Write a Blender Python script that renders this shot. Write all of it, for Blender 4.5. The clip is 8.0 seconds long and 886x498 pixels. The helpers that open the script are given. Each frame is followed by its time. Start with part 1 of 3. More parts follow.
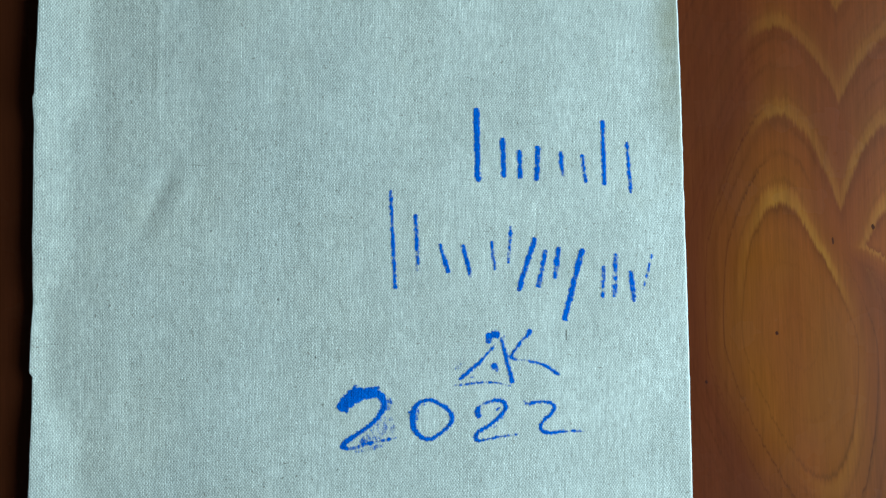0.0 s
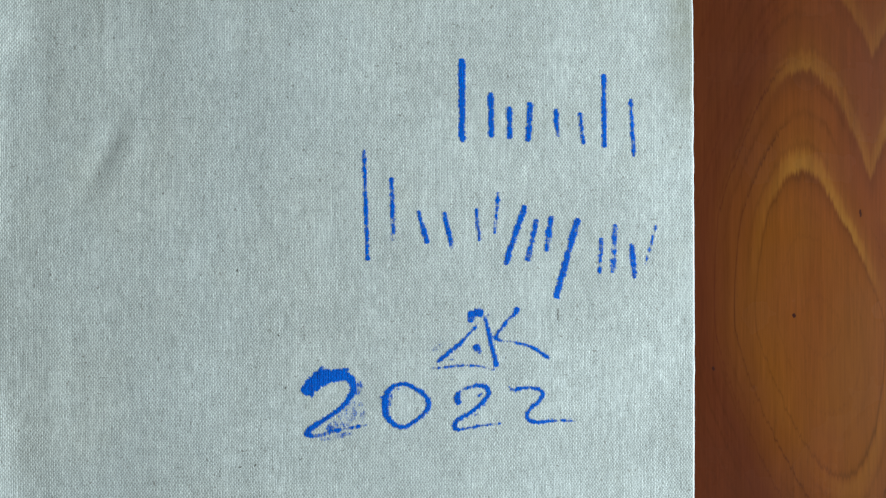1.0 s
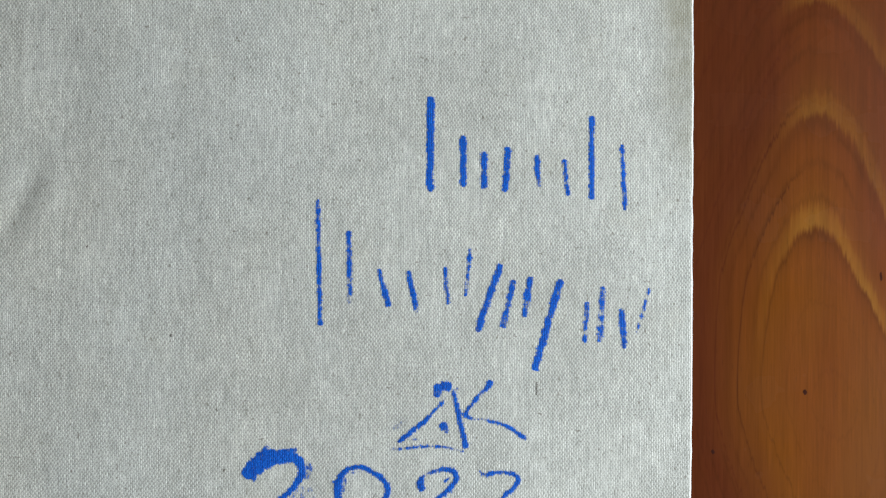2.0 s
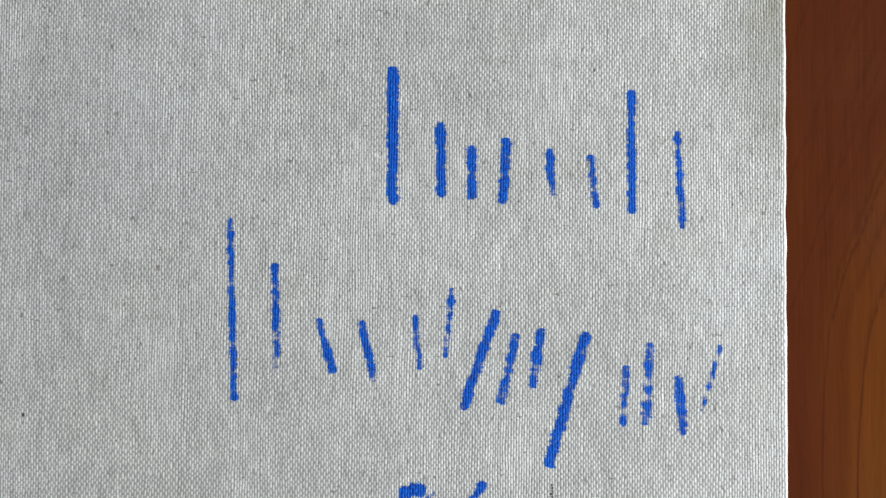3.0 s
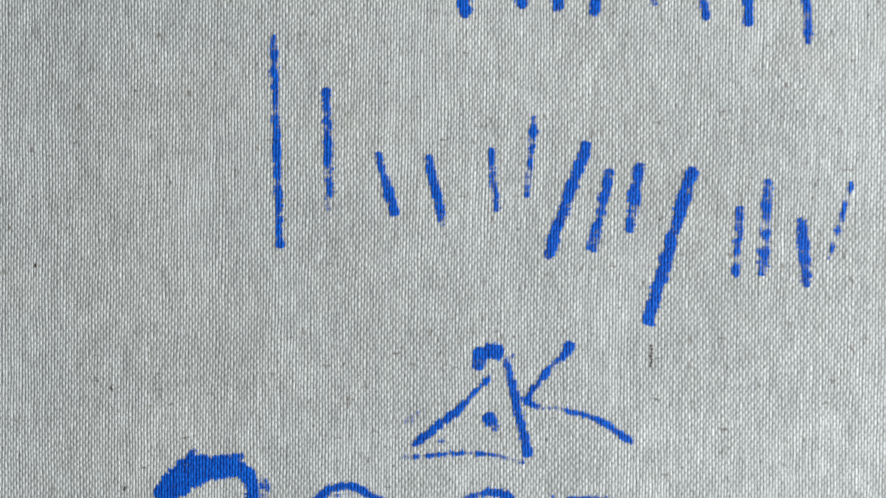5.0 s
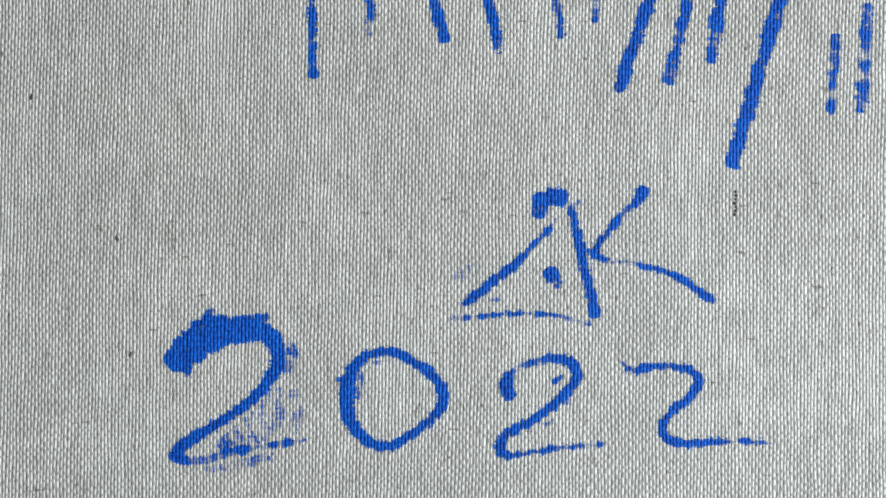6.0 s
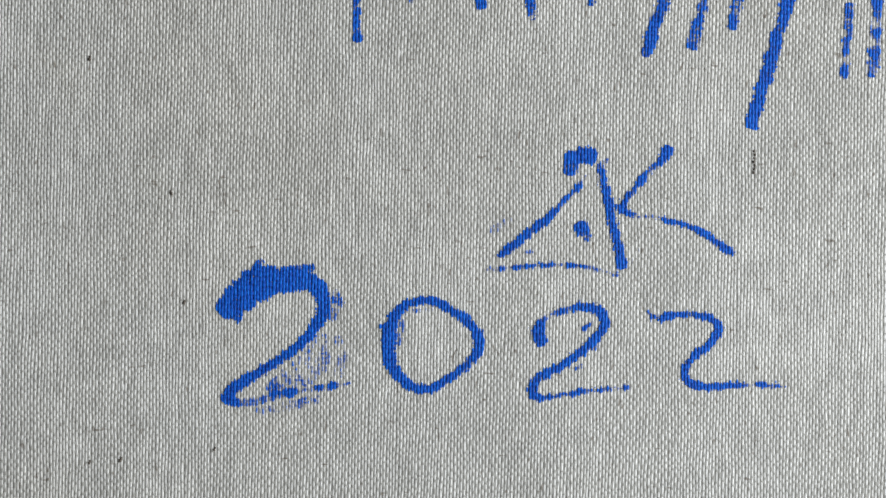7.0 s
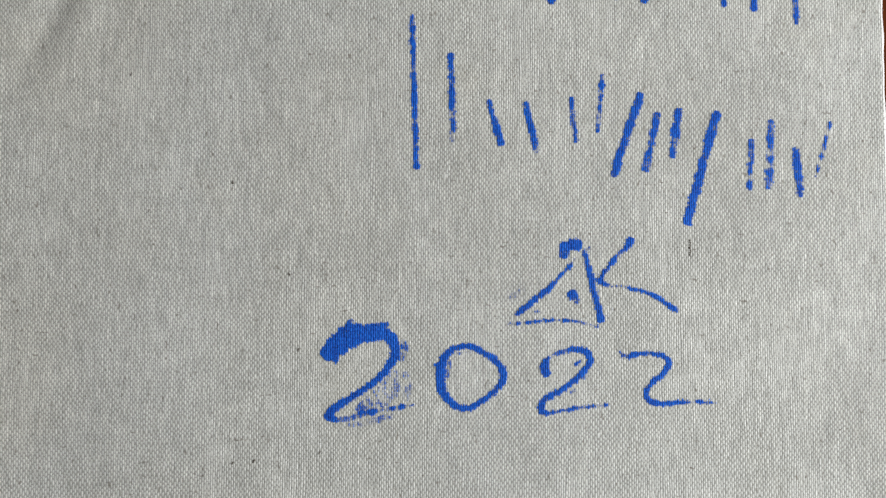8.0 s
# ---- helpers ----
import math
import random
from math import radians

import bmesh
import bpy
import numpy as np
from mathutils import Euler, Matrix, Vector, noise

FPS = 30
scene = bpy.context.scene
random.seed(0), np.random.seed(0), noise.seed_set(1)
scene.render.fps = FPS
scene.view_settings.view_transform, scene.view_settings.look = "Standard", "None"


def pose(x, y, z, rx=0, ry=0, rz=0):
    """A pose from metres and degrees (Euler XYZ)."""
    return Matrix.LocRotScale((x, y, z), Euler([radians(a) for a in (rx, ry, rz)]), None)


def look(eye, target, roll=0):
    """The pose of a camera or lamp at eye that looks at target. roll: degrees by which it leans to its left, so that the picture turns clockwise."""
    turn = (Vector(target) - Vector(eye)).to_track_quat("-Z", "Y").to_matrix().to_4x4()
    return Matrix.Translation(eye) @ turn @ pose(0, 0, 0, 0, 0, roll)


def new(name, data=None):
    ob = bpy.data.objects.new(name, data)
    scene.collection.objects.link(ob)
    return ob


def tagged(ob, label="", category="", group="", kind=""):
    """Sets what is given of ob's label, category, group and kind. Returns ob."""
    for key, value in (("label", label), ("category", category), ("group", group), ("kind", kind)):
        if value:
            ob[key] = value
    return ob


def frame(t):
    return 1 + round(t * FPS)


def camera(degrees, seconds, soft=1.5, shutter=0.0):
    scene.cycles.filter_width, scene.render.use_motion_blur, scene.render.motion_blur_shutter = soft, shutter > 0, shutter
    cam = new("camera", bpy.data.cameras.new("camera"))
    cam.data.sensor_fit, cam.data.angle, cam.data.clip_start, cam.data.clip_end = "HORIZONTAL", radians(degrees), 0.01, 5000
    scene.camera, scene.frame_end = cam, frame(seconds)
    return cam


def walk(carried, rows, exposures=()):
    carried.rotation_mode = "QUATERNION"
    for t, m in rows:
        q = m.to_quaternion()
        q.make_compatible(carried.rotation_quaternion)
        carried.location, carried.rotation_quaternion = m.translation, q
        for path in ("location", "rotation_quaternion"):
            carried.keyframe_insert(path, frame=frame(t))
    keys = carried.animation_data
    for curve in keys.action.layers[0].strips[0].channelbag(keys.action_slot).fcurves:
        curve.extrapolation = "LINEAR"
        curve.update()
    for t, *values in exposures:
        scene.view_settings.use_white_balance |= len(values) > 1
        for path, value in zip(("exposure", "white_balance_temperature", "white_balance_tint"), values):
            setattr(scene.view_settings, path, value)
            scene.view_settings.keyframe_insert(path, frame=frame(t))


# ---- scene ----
cam = camera(43.5, 8.0, soft=1.5, shutter=0.12)
TOP = 0.75          # table top
SHEET = 0.752       # mean height of the canvas face
# seconds, eye x y z over the canvas, and the turn about x, y, z from straight down
ROWS = [
    (0, -0.0474, 0.0203, 0.5014, 3.65, -5.32, -0.87),
    (0.5, -0.0313, 0.0302, 0.4648, 2.18, -4.56, 0.15),
    (1, -0.0234, 0.0330, 0.4517, 0.70, -4.04, 0.05),
    (1.5, -0.0253, 0.0425, 0.4423, -0.20, -4.69, -0.25),
    (2, -0.0077, 0.0520, 0.3978, 1.34, -4.19, 0.77),
    (2.2, 0.0009, 0.0579, 0.3739, 0.78, -3.64, 0.85),
    (3.3, 0.0392, 0.0633, 0.2457, 2.36, 2.04, 0.02),
    (3.5, 0.0337, 0.0610, 0.2375, 2.63, 1.26, -0.24),
    (4, 0.0354, 0.0640, 0.2400, 2.10, 1.85, -0.14),
    (4.5, 0.0297, 0.0505, 0.2435, 3.13, 1.43, 0.21),
    (5, 0.0204, 0.0377, 0.2326, -0.91, 2.01, 0.40),
    (5.2, 0.0073, 0.0185, 0.2200, 1.31, -0.40, 0.68),
    (6.3, 0.0026, -0.0018, 0.2039, 0.22, 0.93, 0.88),
    (6.5, -0.0015, -0.0040, 0.2043, -0.07, 0.13, 0.92),
    (7, -0.0050, -0.0052, 0.2170, -0.28, -0.08, 1.03),
    (7.5, -0.0131, 0.0022, 0.2556, -0.13, -1.09, 0.70),
    (8, -0.0191, -0.0111, 0.3143, 4.03, -0.86, 0.28),
]
EXPOSURES = [
    (0.0, 0.24, 5300, -13),
    (0.5, 0.22, 5450, -9),
    (1.0, 0.20, 5850, 0),
    (1.5, 0.20, 6150, 5),
    (2.0, 0.18, 6450, 9),
    (3.5, 0.12, 6450, 15),
    (5.0, 0.13, 6350, 13),
    (6.5, 0.10, 6500, 14),
    (7.0, 0.03, 6600, 15),
    (8.0, 0.06, 6800, 14),
]
walk(cam, [(t, pose(x, y, z + SHEET, rx, ry, rz)) for t, x, y, z, rx, ry, rz in ROWS], EXPOSURES)

# ---- light: daylight through one window opening ----
world = bpy.data.worlds.new("sky")
scene.world = world
world.use_nodes = True
wn = world.node_tree
sky = wn.nodes.new("ShaderNodeTexSky")
sky.sky_type, sky.sun_disc = "NISHITA", False
sky.sun_elevation, sky.sun_rotation = radians(48), radians(200)
wn.links.new(sky.outputs["Color"], wn.nodes["Background"].inputs["Color"])
wn.nodes["Background"].inputs["Strength"].default_value = 0.12

WIN_X, WIN_Y, WIN_Z, WIN_W, WIN_H = 0.82, -0.06, 1.31, 1.0, 0.8
lamp = bpy.data.lights.new("window_daylight", "AREA")
lamp.shape, lamp.size, lamp.size_y = "RECTANGLE", WIN_W, WIN_H
lamp.energy, lamp.color = 20.5, (0.90, 0.97, 1.0)
new("window_daylight", lamp).matrix_world = look((WIN_X + 0.04, WIN_Y, WIN_Z), (0.0, WIN_Y, WIN_Z - 0.5))


# ---- materials ----
class Nodes:
    """Short hand for building a node tree."""

    def __init__(self, tree):
        self.tree = tree

    def add(self, kind):
        return self.tree.nodes.new(kind)

    def read(self, name):
        node = self.add("ShaderNodeAttribute")
        node.attribute_name = name
        return node.outputs["Fac"]

    def put(self, socket, value):
        if isinstance(value, bpy.types.NodeSocket):
            self.tree.links.new(value, socket)
        elif value is not None:
            socket.default_value = value

    def math(self, op, a, b=None, c=None, clamp=False):
        node = self.add("ShaderNodeMath")
        node.operation, node.use_clamp = op, clamp
        for n, value in enumerate((a, b, c)):
            self.put(node.inputs[n], value)
        return node.outputs[0]

    def noise(self, vector, scale, detail=2.0, rough=0.5, dims="3D"):
        node = self.add("ShaderNodeTexNoise")
        node.noise_dimensions = dims
        self.put(node.inputs["Vector"], vector)
        self.put(node.inputs["Scale"], scale)
        self.put(node.inputs["Detail"], detail)
        self.put(node.inputs["Roughness"], rough)
        return node.outputs["Fac"]

    def white(self, value):
        node = self.add("ShaderNodeTexWhiteNoise")
        node.noise_dimensions = "1D"
        self.put(node.inputs["W"], value)
        return node.outputs["Value"]

    def mapped(self, vector, scale, offset=(0, 0, 0)):
        node = self.add("ShaderNodeMapping")
        self.put(node.inputs["Vector"], vector)
        node.inputs["Scale"].default_value = scale
        node.inputs["Location"].default_value = offset
        return node.outputs[0]

    def ramp(self, fac, stops, mode="LINEAR"):
        node = self.add("ShaderNodeValToRGB")
        node.color_ramp.interpolation = mode
        self.put(node.inputs[0], fac)
        while len(node.color_ramp.elements) < len(stops):
            node.color_ramp.elements.new(0.5)
        for element, (at, colour) in zip(node.color_ramp.elements, stops):
            element.position = at
            element.color = (*colour, 1) if len(colour) == 3 else colour
        return node.outputs[0]

    def span(self, value, a, b, c=0.0, d=1.0, smooth=False):
        node = self.add("ShaderNodeMapRange")
        node.interpolation_type = "SMOOTHSTEP" if smooth else "LINEAR"
        self.put(node.inputs["Value"], value)
        for key, number in zip(("From Min", "From Max", "To Min", "To Max"), (a, b, c, d)):
            self.put(node.inputs[key], number)
        return node.outputs[0]

    def mix(self, fac, a, b, blend="MIX"):
        node = self.add("ShaderNodeMix")
        node.data_type, node.blend_type = "RGBA", blend
        self.put(node.inputs["Factor"], fac)
        self.put(node.inputs[6], a if isinstance(a, bpy.types.NodeSocket) else (*a, 1))
        self.put(node.inputs[7], b if isinstance(b, bpy.types.NodeSocket) else (*b, 1))
        return node.outputs[2]

    def bump(self, height, strength, distance, normal=None):
        node = self.add("ShaderNodeBump")
        self.put(node.inputs["Height"], height)
        node.inputs["Strength"].default_value = strength
        node.inputs["Distance"].default_value = distance
        self.put(node.inputs["Normal"], normal)
        return node.outputs[0]


def material(name):
    mat = bpy.data.materials.new(name)
    mat.use_nodes = True
    n = Nodes(mat.node_tree)
    shader = mat.node_tree.nodes["Principled BSDF"]
    place = n.add("ShaderNodeNewGeometry").outputs["Position"]
    return mat, n, shader, place


WARP, WEFT = 0.00063, 0.00087     # thread pitches


def weave(n, place):
    """Plain weave: the height of the cloth, how far the warp lies on top, and the thread numbers."""
    drift = n.noise(place, 14.0, 1.0)
    sway = n.noise(n.mapped(place, (620.0, 150.0, 1.0)), 1.0, 2.0)
    slide = n.noise(n.mapped(place, (260.0, 420.0, 1.0), (8, 3, 0)), 1.0, 2.0)
    split = n.add("ShaderNodeSeparateXYZ")
    n.put(split.inputs[0], place)
    x, y = split.outputs[0], split.outputs[1]
    stray = n.noise(n.mapped(place, (170.0, 45.0, 1.0), (1, 9, 0)), 1.0, 2.0)
    roam = n.math("ADD", n.math("MULTIPLY", n.math("SUBTRACT", drift, 0.5), 2.4), n.math("MULTIPLY", n.math("SUBTRACT", stray, 0.5), 1.1))
    u = n.math("ADD", n.math("DIVIDE", x, WARP), n.math("ADD", roam, n.math("MULTIPLY", n.math("SUBTRACT", sway, 0.5), 0.8)))
    # each float starts a little early or late
    v = n.math("ADD", n.math("DIVIDE", y, WEFT), n.math("ADD", n.math("MULTIPLY", roam, 0.6), n.math("MULTIPLY", n.math("SUBTRACT", slide, 0.5), 2.6)))
    v = n.math("ADD", v, n.math("MULTIPLY", n.white(n.math("FLOOR", u)), 0.25))
    a, b = n.math("FLOOR", u), n.math("FLOOR", v)
    over = n.math("MULTIPLY_ADD", n.math("COSINE", n.math("MULTIPLY", n.math("ADD", n.math("SUBTRACT", v, 0.5), a), math.pi)), 0.5, 0.5)
    under = n.math("MULTIPLY_ADD", n.math("COSINE", n.math("MULTIPLY", n.math("ADD", n.math("SUBTRACT", u, 0.5), b), math.pi)), -0.5, 0.5)
    round_u = n.math("ABSOLUTE", n.math("SINE", n.math("MULTIPLY", u, math.pi)))
    round_v = n.math("ABSOLUTE", n.math("SINE", n.math("MULTIPLY", v, math.pi)))
    # slack and tight stretches: sometimes the warp rides high all along, sometimes it dives deep
    deep = n.span(n.noise(n.mapped(place, (55.0, 30.0, 1.0), (2, 6, 0)), 1.0, 2.0), 0.35, 0.65, 0.42, 0.74)
    ride = n.math("ADD", n.math("MULTIPLY", n.math("POWER", over, 0.95), deep), n.math("SUBTRACT", 1.0, deep))
    thick = n.math("MULTIPLY_ADD", n.noise(n.mapped(place, (1500.0, 190.0, 1.0), (4, 4, 0)), 1.0, 2.0), 1.1, 0.48)
    warp = n.math("MULTIPLY", n.math("MULTIPLY", n.math("POWER", round_u, 1.55), ride), thick)
    weft = n.math("MULTIPLY", n.math("MULTIPLY", n.math("POWER", round_v, 0.7), under), 0.62)
    height = n.math("MAXIMUM", warp, weft)
    upper = n.math("GREATER_THAN", warp, weft)
    lower = n.math("SUBTRACT", 1.0, upper)
    top = n.math("MULTIPLY", warp, upper)
    # the lean of the threads' round backs
    across_warp = n.math("MULTIPLY", n.math("COSINE", n.math("MULTIPLY", n.math("FRACT", u), math.pi)), n.math("MULTIPLY", ride, -0.70))
    along_warp = n.math("MULTIPLY", n.math("SINE", n.math("MULTIPLY", n.math("ADD", n.math("SUBTRACT", v, 0.5), a), math.pi)), 0.30)
    across_weft = n.math("MULTIPLY", n.math("COSINE", n.math("MULTIPLY", n.math("FRACT", v), math.pi)), -0.45)
    along_weft = n.math("MULTIPLY", n.math("SINE", n.math("MULTIPLY", n.math("ADD", n.math("SUBTRACT", u, 0.5), b), math.pi)), -0.35)
    lean = n.add("ShaderNodeCombineXYZ")
    n.put(lean.inputs[0], n.math("ADD", n.math("MULTIPLY", across_warp, upper), n.math("MULTIPLY", along_weft, lower)))
    n.put(lean.inputs[1], n.math("ADD", n.math("MULTIPLY", along_warp, upper), n.math("MULTIPLY", across_weft, lower)))
    return height, top, a, b, lean.outputs[0]


def leaning(n, normal, lean):
    """The normal, tipped by the threads."""
    added = n.add("ShaderNodeVectorMath")
    added.operation = "ADD"
    n.put(added.inputs[0], normal)
    n.put(added.inputs[1], lean)
    unit = n.add("ShaderNodeVectorMath")
    unit.operation = "NORMALIZE"
    n.put(unit.inputs[0], added.outputs[0])
    return unit.outputs[0]


def canvas_material():
    mat, n, shader, place = material("raw_canvas")
    height, top, a, b, lean = weave(n, place)
    hair = n.noise(n.mapped(place, (1500.0, 160.0, 500.0)), 1.0, 3.0, 0.6)
    patch = n.noise(place, 16.0, 4.0, 0.6)
    cloud = n.noise(place, 90.0, 3.0, 0.6)
    # paler warp, greyer weft; shade between threads is put into the colour by height
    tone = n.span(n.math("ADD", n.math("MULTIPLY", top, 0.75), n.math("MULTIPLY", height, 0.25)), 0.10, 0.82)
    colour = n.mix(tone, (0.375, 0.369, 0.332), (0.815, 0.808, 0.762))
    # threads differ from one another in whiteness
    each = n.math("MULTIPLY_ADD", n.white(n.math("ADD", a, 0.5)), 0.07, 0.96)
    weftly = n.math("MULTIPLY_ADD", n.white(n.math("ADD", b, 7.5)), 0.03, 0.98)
    mottle = n.span(patch, 0.3, 0.7, 0.94, 1.05)
    grey = n.span(cloud, 0.3, 0.7, 0.965, 1.03)
    hairs = n.span(hair, 0.3, 0.7, 0.85, 1.14)
    speckle = n.span(n.noise(n.mapped(place, (520.0, 330.0, 300.0), (6, 1, 0)), 1.0, 3.0, 0.6), 0.32, 0.68, 0.91, 1.07)
    hairs = n.math("MULTIPLY", hairs, speckle)
    level = n.math("MULTIPLY", n.math("MULTIPLY", n.math("MULTIPLY", each, weftly), n.math("MULTIPLY", mottle, grey)), hairs)
    scale = n.add("ShaderNodeCombineColor")
    for s in scale.inputs:
        n.put(s, level)
    colour = n.mix(1.0, colour, scale.outputs[0], "MULTIPLY")
    # brown husks caught in the yarn, longer along the threads
    husk = n.noise(n.mapped(place, (1100.0, 420.0, 300.0), (3.1, 7.7, 0)), 1.0, 1.0)
    husk2 = n.noise(n.mapped(place, (300.0, 1000.0, 300.0), (13.1, 2.7, 0)), 1.0, 1.0)
    specks = n.math("MAXIMUM", n.span(husk, 0.715, 0.77), n.span(husk2, 0.745, 0.80))
    colour = n.mix(n.math("MULTIPLY", specks, 0.62), colour, (0.13, 0.10, 0.07))
    # pale nubs of loose fibre
    nub = n.noise(n.mapped(place, (520.0, 300.0, 300.0), (21.0, 5.0, 0)), 1.0, 2.0)
    colour = n.mix(n.math("MULTIPLY", n.span(nub, 0.72, 0.78), 0.6), colour, (0.86, 0.85, 0.81))
    # lens and light colour cast put into the cloth: broad yellower clouds, stronger left
    warm_cast = n.span(n.noise(n.mapped(place, (15, 10, 10), (7, 2, 4)), 1.0, 3.0, 0.6), 0.38, 0.66)
    sides = n.add("ShaderNodeSeparateXYZ")
    n.put(sides.inputs[0], place)
    warm_cast = n.math("MULTIPLY", warm_cast, n.span(sides.outputs[0], -0.085, 0.02, 1.0, 0.35))
    colour = n.mix(n.math("MULTIPLY", warm_cast, 0.28), colour, n.mix(1.0, colour, (1.0, 0.93, 0.83), "MULTIPLY"))
    # faint ochre stains
    stain = n.span(n.noise(n.mapped(place, (30, 30, 30), (5, 1, 0)), 1.0, 3.0, 0.6), 0.60, 0.75)
    colour = n.mix(n.math("MULTIPLY", stain, 0.10), colour, (0.50, 0.44, 0.30))
    # the cloth turns darker olive towards one corner, unevenly
    split = n.add("ShaderNodeSeparateXYZ")
    n.put(split.inputs[0], place)
    near = n.math("MULTIPLY", n.span(split.outputs[0], 0.094, 0.112, smooth=True), n.span(split.outputs[1], 0.080, 0.135, smooth=True))
    olive_corner = n.math("MULTIPLY", near, n.span(n.noise(place, 70.0, 3.0), 0.30, 0.65, 0.30, 0.80))
    colour = n.mix(olive_corner, colour, (0.34, 0.31, 0.21))
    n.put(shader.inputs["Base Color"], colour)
    shader.inputs["Roughness"].default_value = 0.92
    shader.inputs["Specular IOR Level"].default_value = 0.2
    soft = n.bump(n.noise(place, 60.0, 3.0), 0.35, 0.0015)
    n.put(shader.inputs["Normal"], leaning(n, soft, lean))
    return mat


def primer_material():
    mat, n, shader, place = material("white_primer")
    fray = n.noise(place, 900.0, 2.0)
    n.put(shader.inputs["Base Color"], n.mix(n.span(fray, 0.3, 0.7), (0.74, 0.73, 0.70), (0.86, 0.85, 0.82)))
    shader.inputs["Roughness"].default_value = 0.7
    return mat


def paint_material():
    """Blue paint: fat where the stroke is wet, broken over the threads where it runs dry."""
    mat, n, shader, place = material("blue_paint")
    height, top, a, b, lean = weave(n, place)
    cover, rim = n.read("cover"), n.read("rim")
    rough = n.noise(place, 1500.0, 3.0, 0.65)
    broad = n.noise(place, 420.0, 2.0, 0.6)
    # millimetres past the brush's edge: paint thins out over the outermost threads
    edge = n.math("MAXIMUM", n.math("ADD", rim, 0.5), 0.0)
    # every float of yarn takes the brush a little sooner or later than its neighbour
    floats = n.math("ADD", n.math("MULTIPLY", a, 31.7), n.math("FLOOR", n.math("MULTIPLY", n.math("ADD", b, a), 0.5)))
    own = n.math("MULTIPLY", n.math("SUBTRACT", n.white(floats), 0.5), 0.75)
    # what a spot must offer before paint sticks to it
    catch = n.math("ADD", n.math("MULTIPLY_ADD", height, 0.80, own), n.math("ADD", n.span(rough, 0.36, 0.64, 0.0, 0.50), n.span(broad, 0.3, 0.7, 0.0, 0.45)))
    need = n.math("SUBTRACT", n.math("MULTIPLY_ADD", edge, 1.40, 1.38), n.math("MULTIPLY", cover, 1.24))
    alpha = n.span(n.math("SUBTRACT", catch, need), -0.08, n.math("MULTIPLY_ADD", n.math("SUBTRACT", 1.0, cover), 0.9, 0.14), smooth=True)
    softer = n.add("ShaderNodeVectorMath")
    softer.operation = "MULTIPLY"
    n.put(softer.inputs[0], lean)
    softer.inputs[1].default_value = (1.1, 0.65, 0.0)
    alpha = n.math("MULTIPLY", alpha, n.span(cover, 0.25, 0.75, 0.45, 1.0))
    # thread shading put into the blue: darker low, brighter on tops, with random mottling
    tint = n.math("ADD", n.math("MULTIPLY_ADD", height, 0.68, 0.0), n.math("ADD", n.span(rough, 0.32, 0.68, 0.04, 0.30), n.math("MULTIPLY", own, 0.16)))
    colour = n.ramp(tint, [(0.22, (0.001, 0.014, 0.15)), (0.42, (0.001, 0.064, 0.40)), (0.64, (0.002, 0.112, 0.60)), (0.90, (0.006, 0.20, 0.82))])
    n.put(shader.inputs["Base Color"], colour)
    n.put(shader.inputs["Alpha"], alpha)
    shader.inputs["Roughness"].default_value = 0.55
    shader.inputs["Specular IOR Level"].default_value = 0.14
    n.put(shader.inputs["Normal"], leaning(n, n.bump(rough, 0.5, 0.0003), softer.outputs[0]))
    return mat


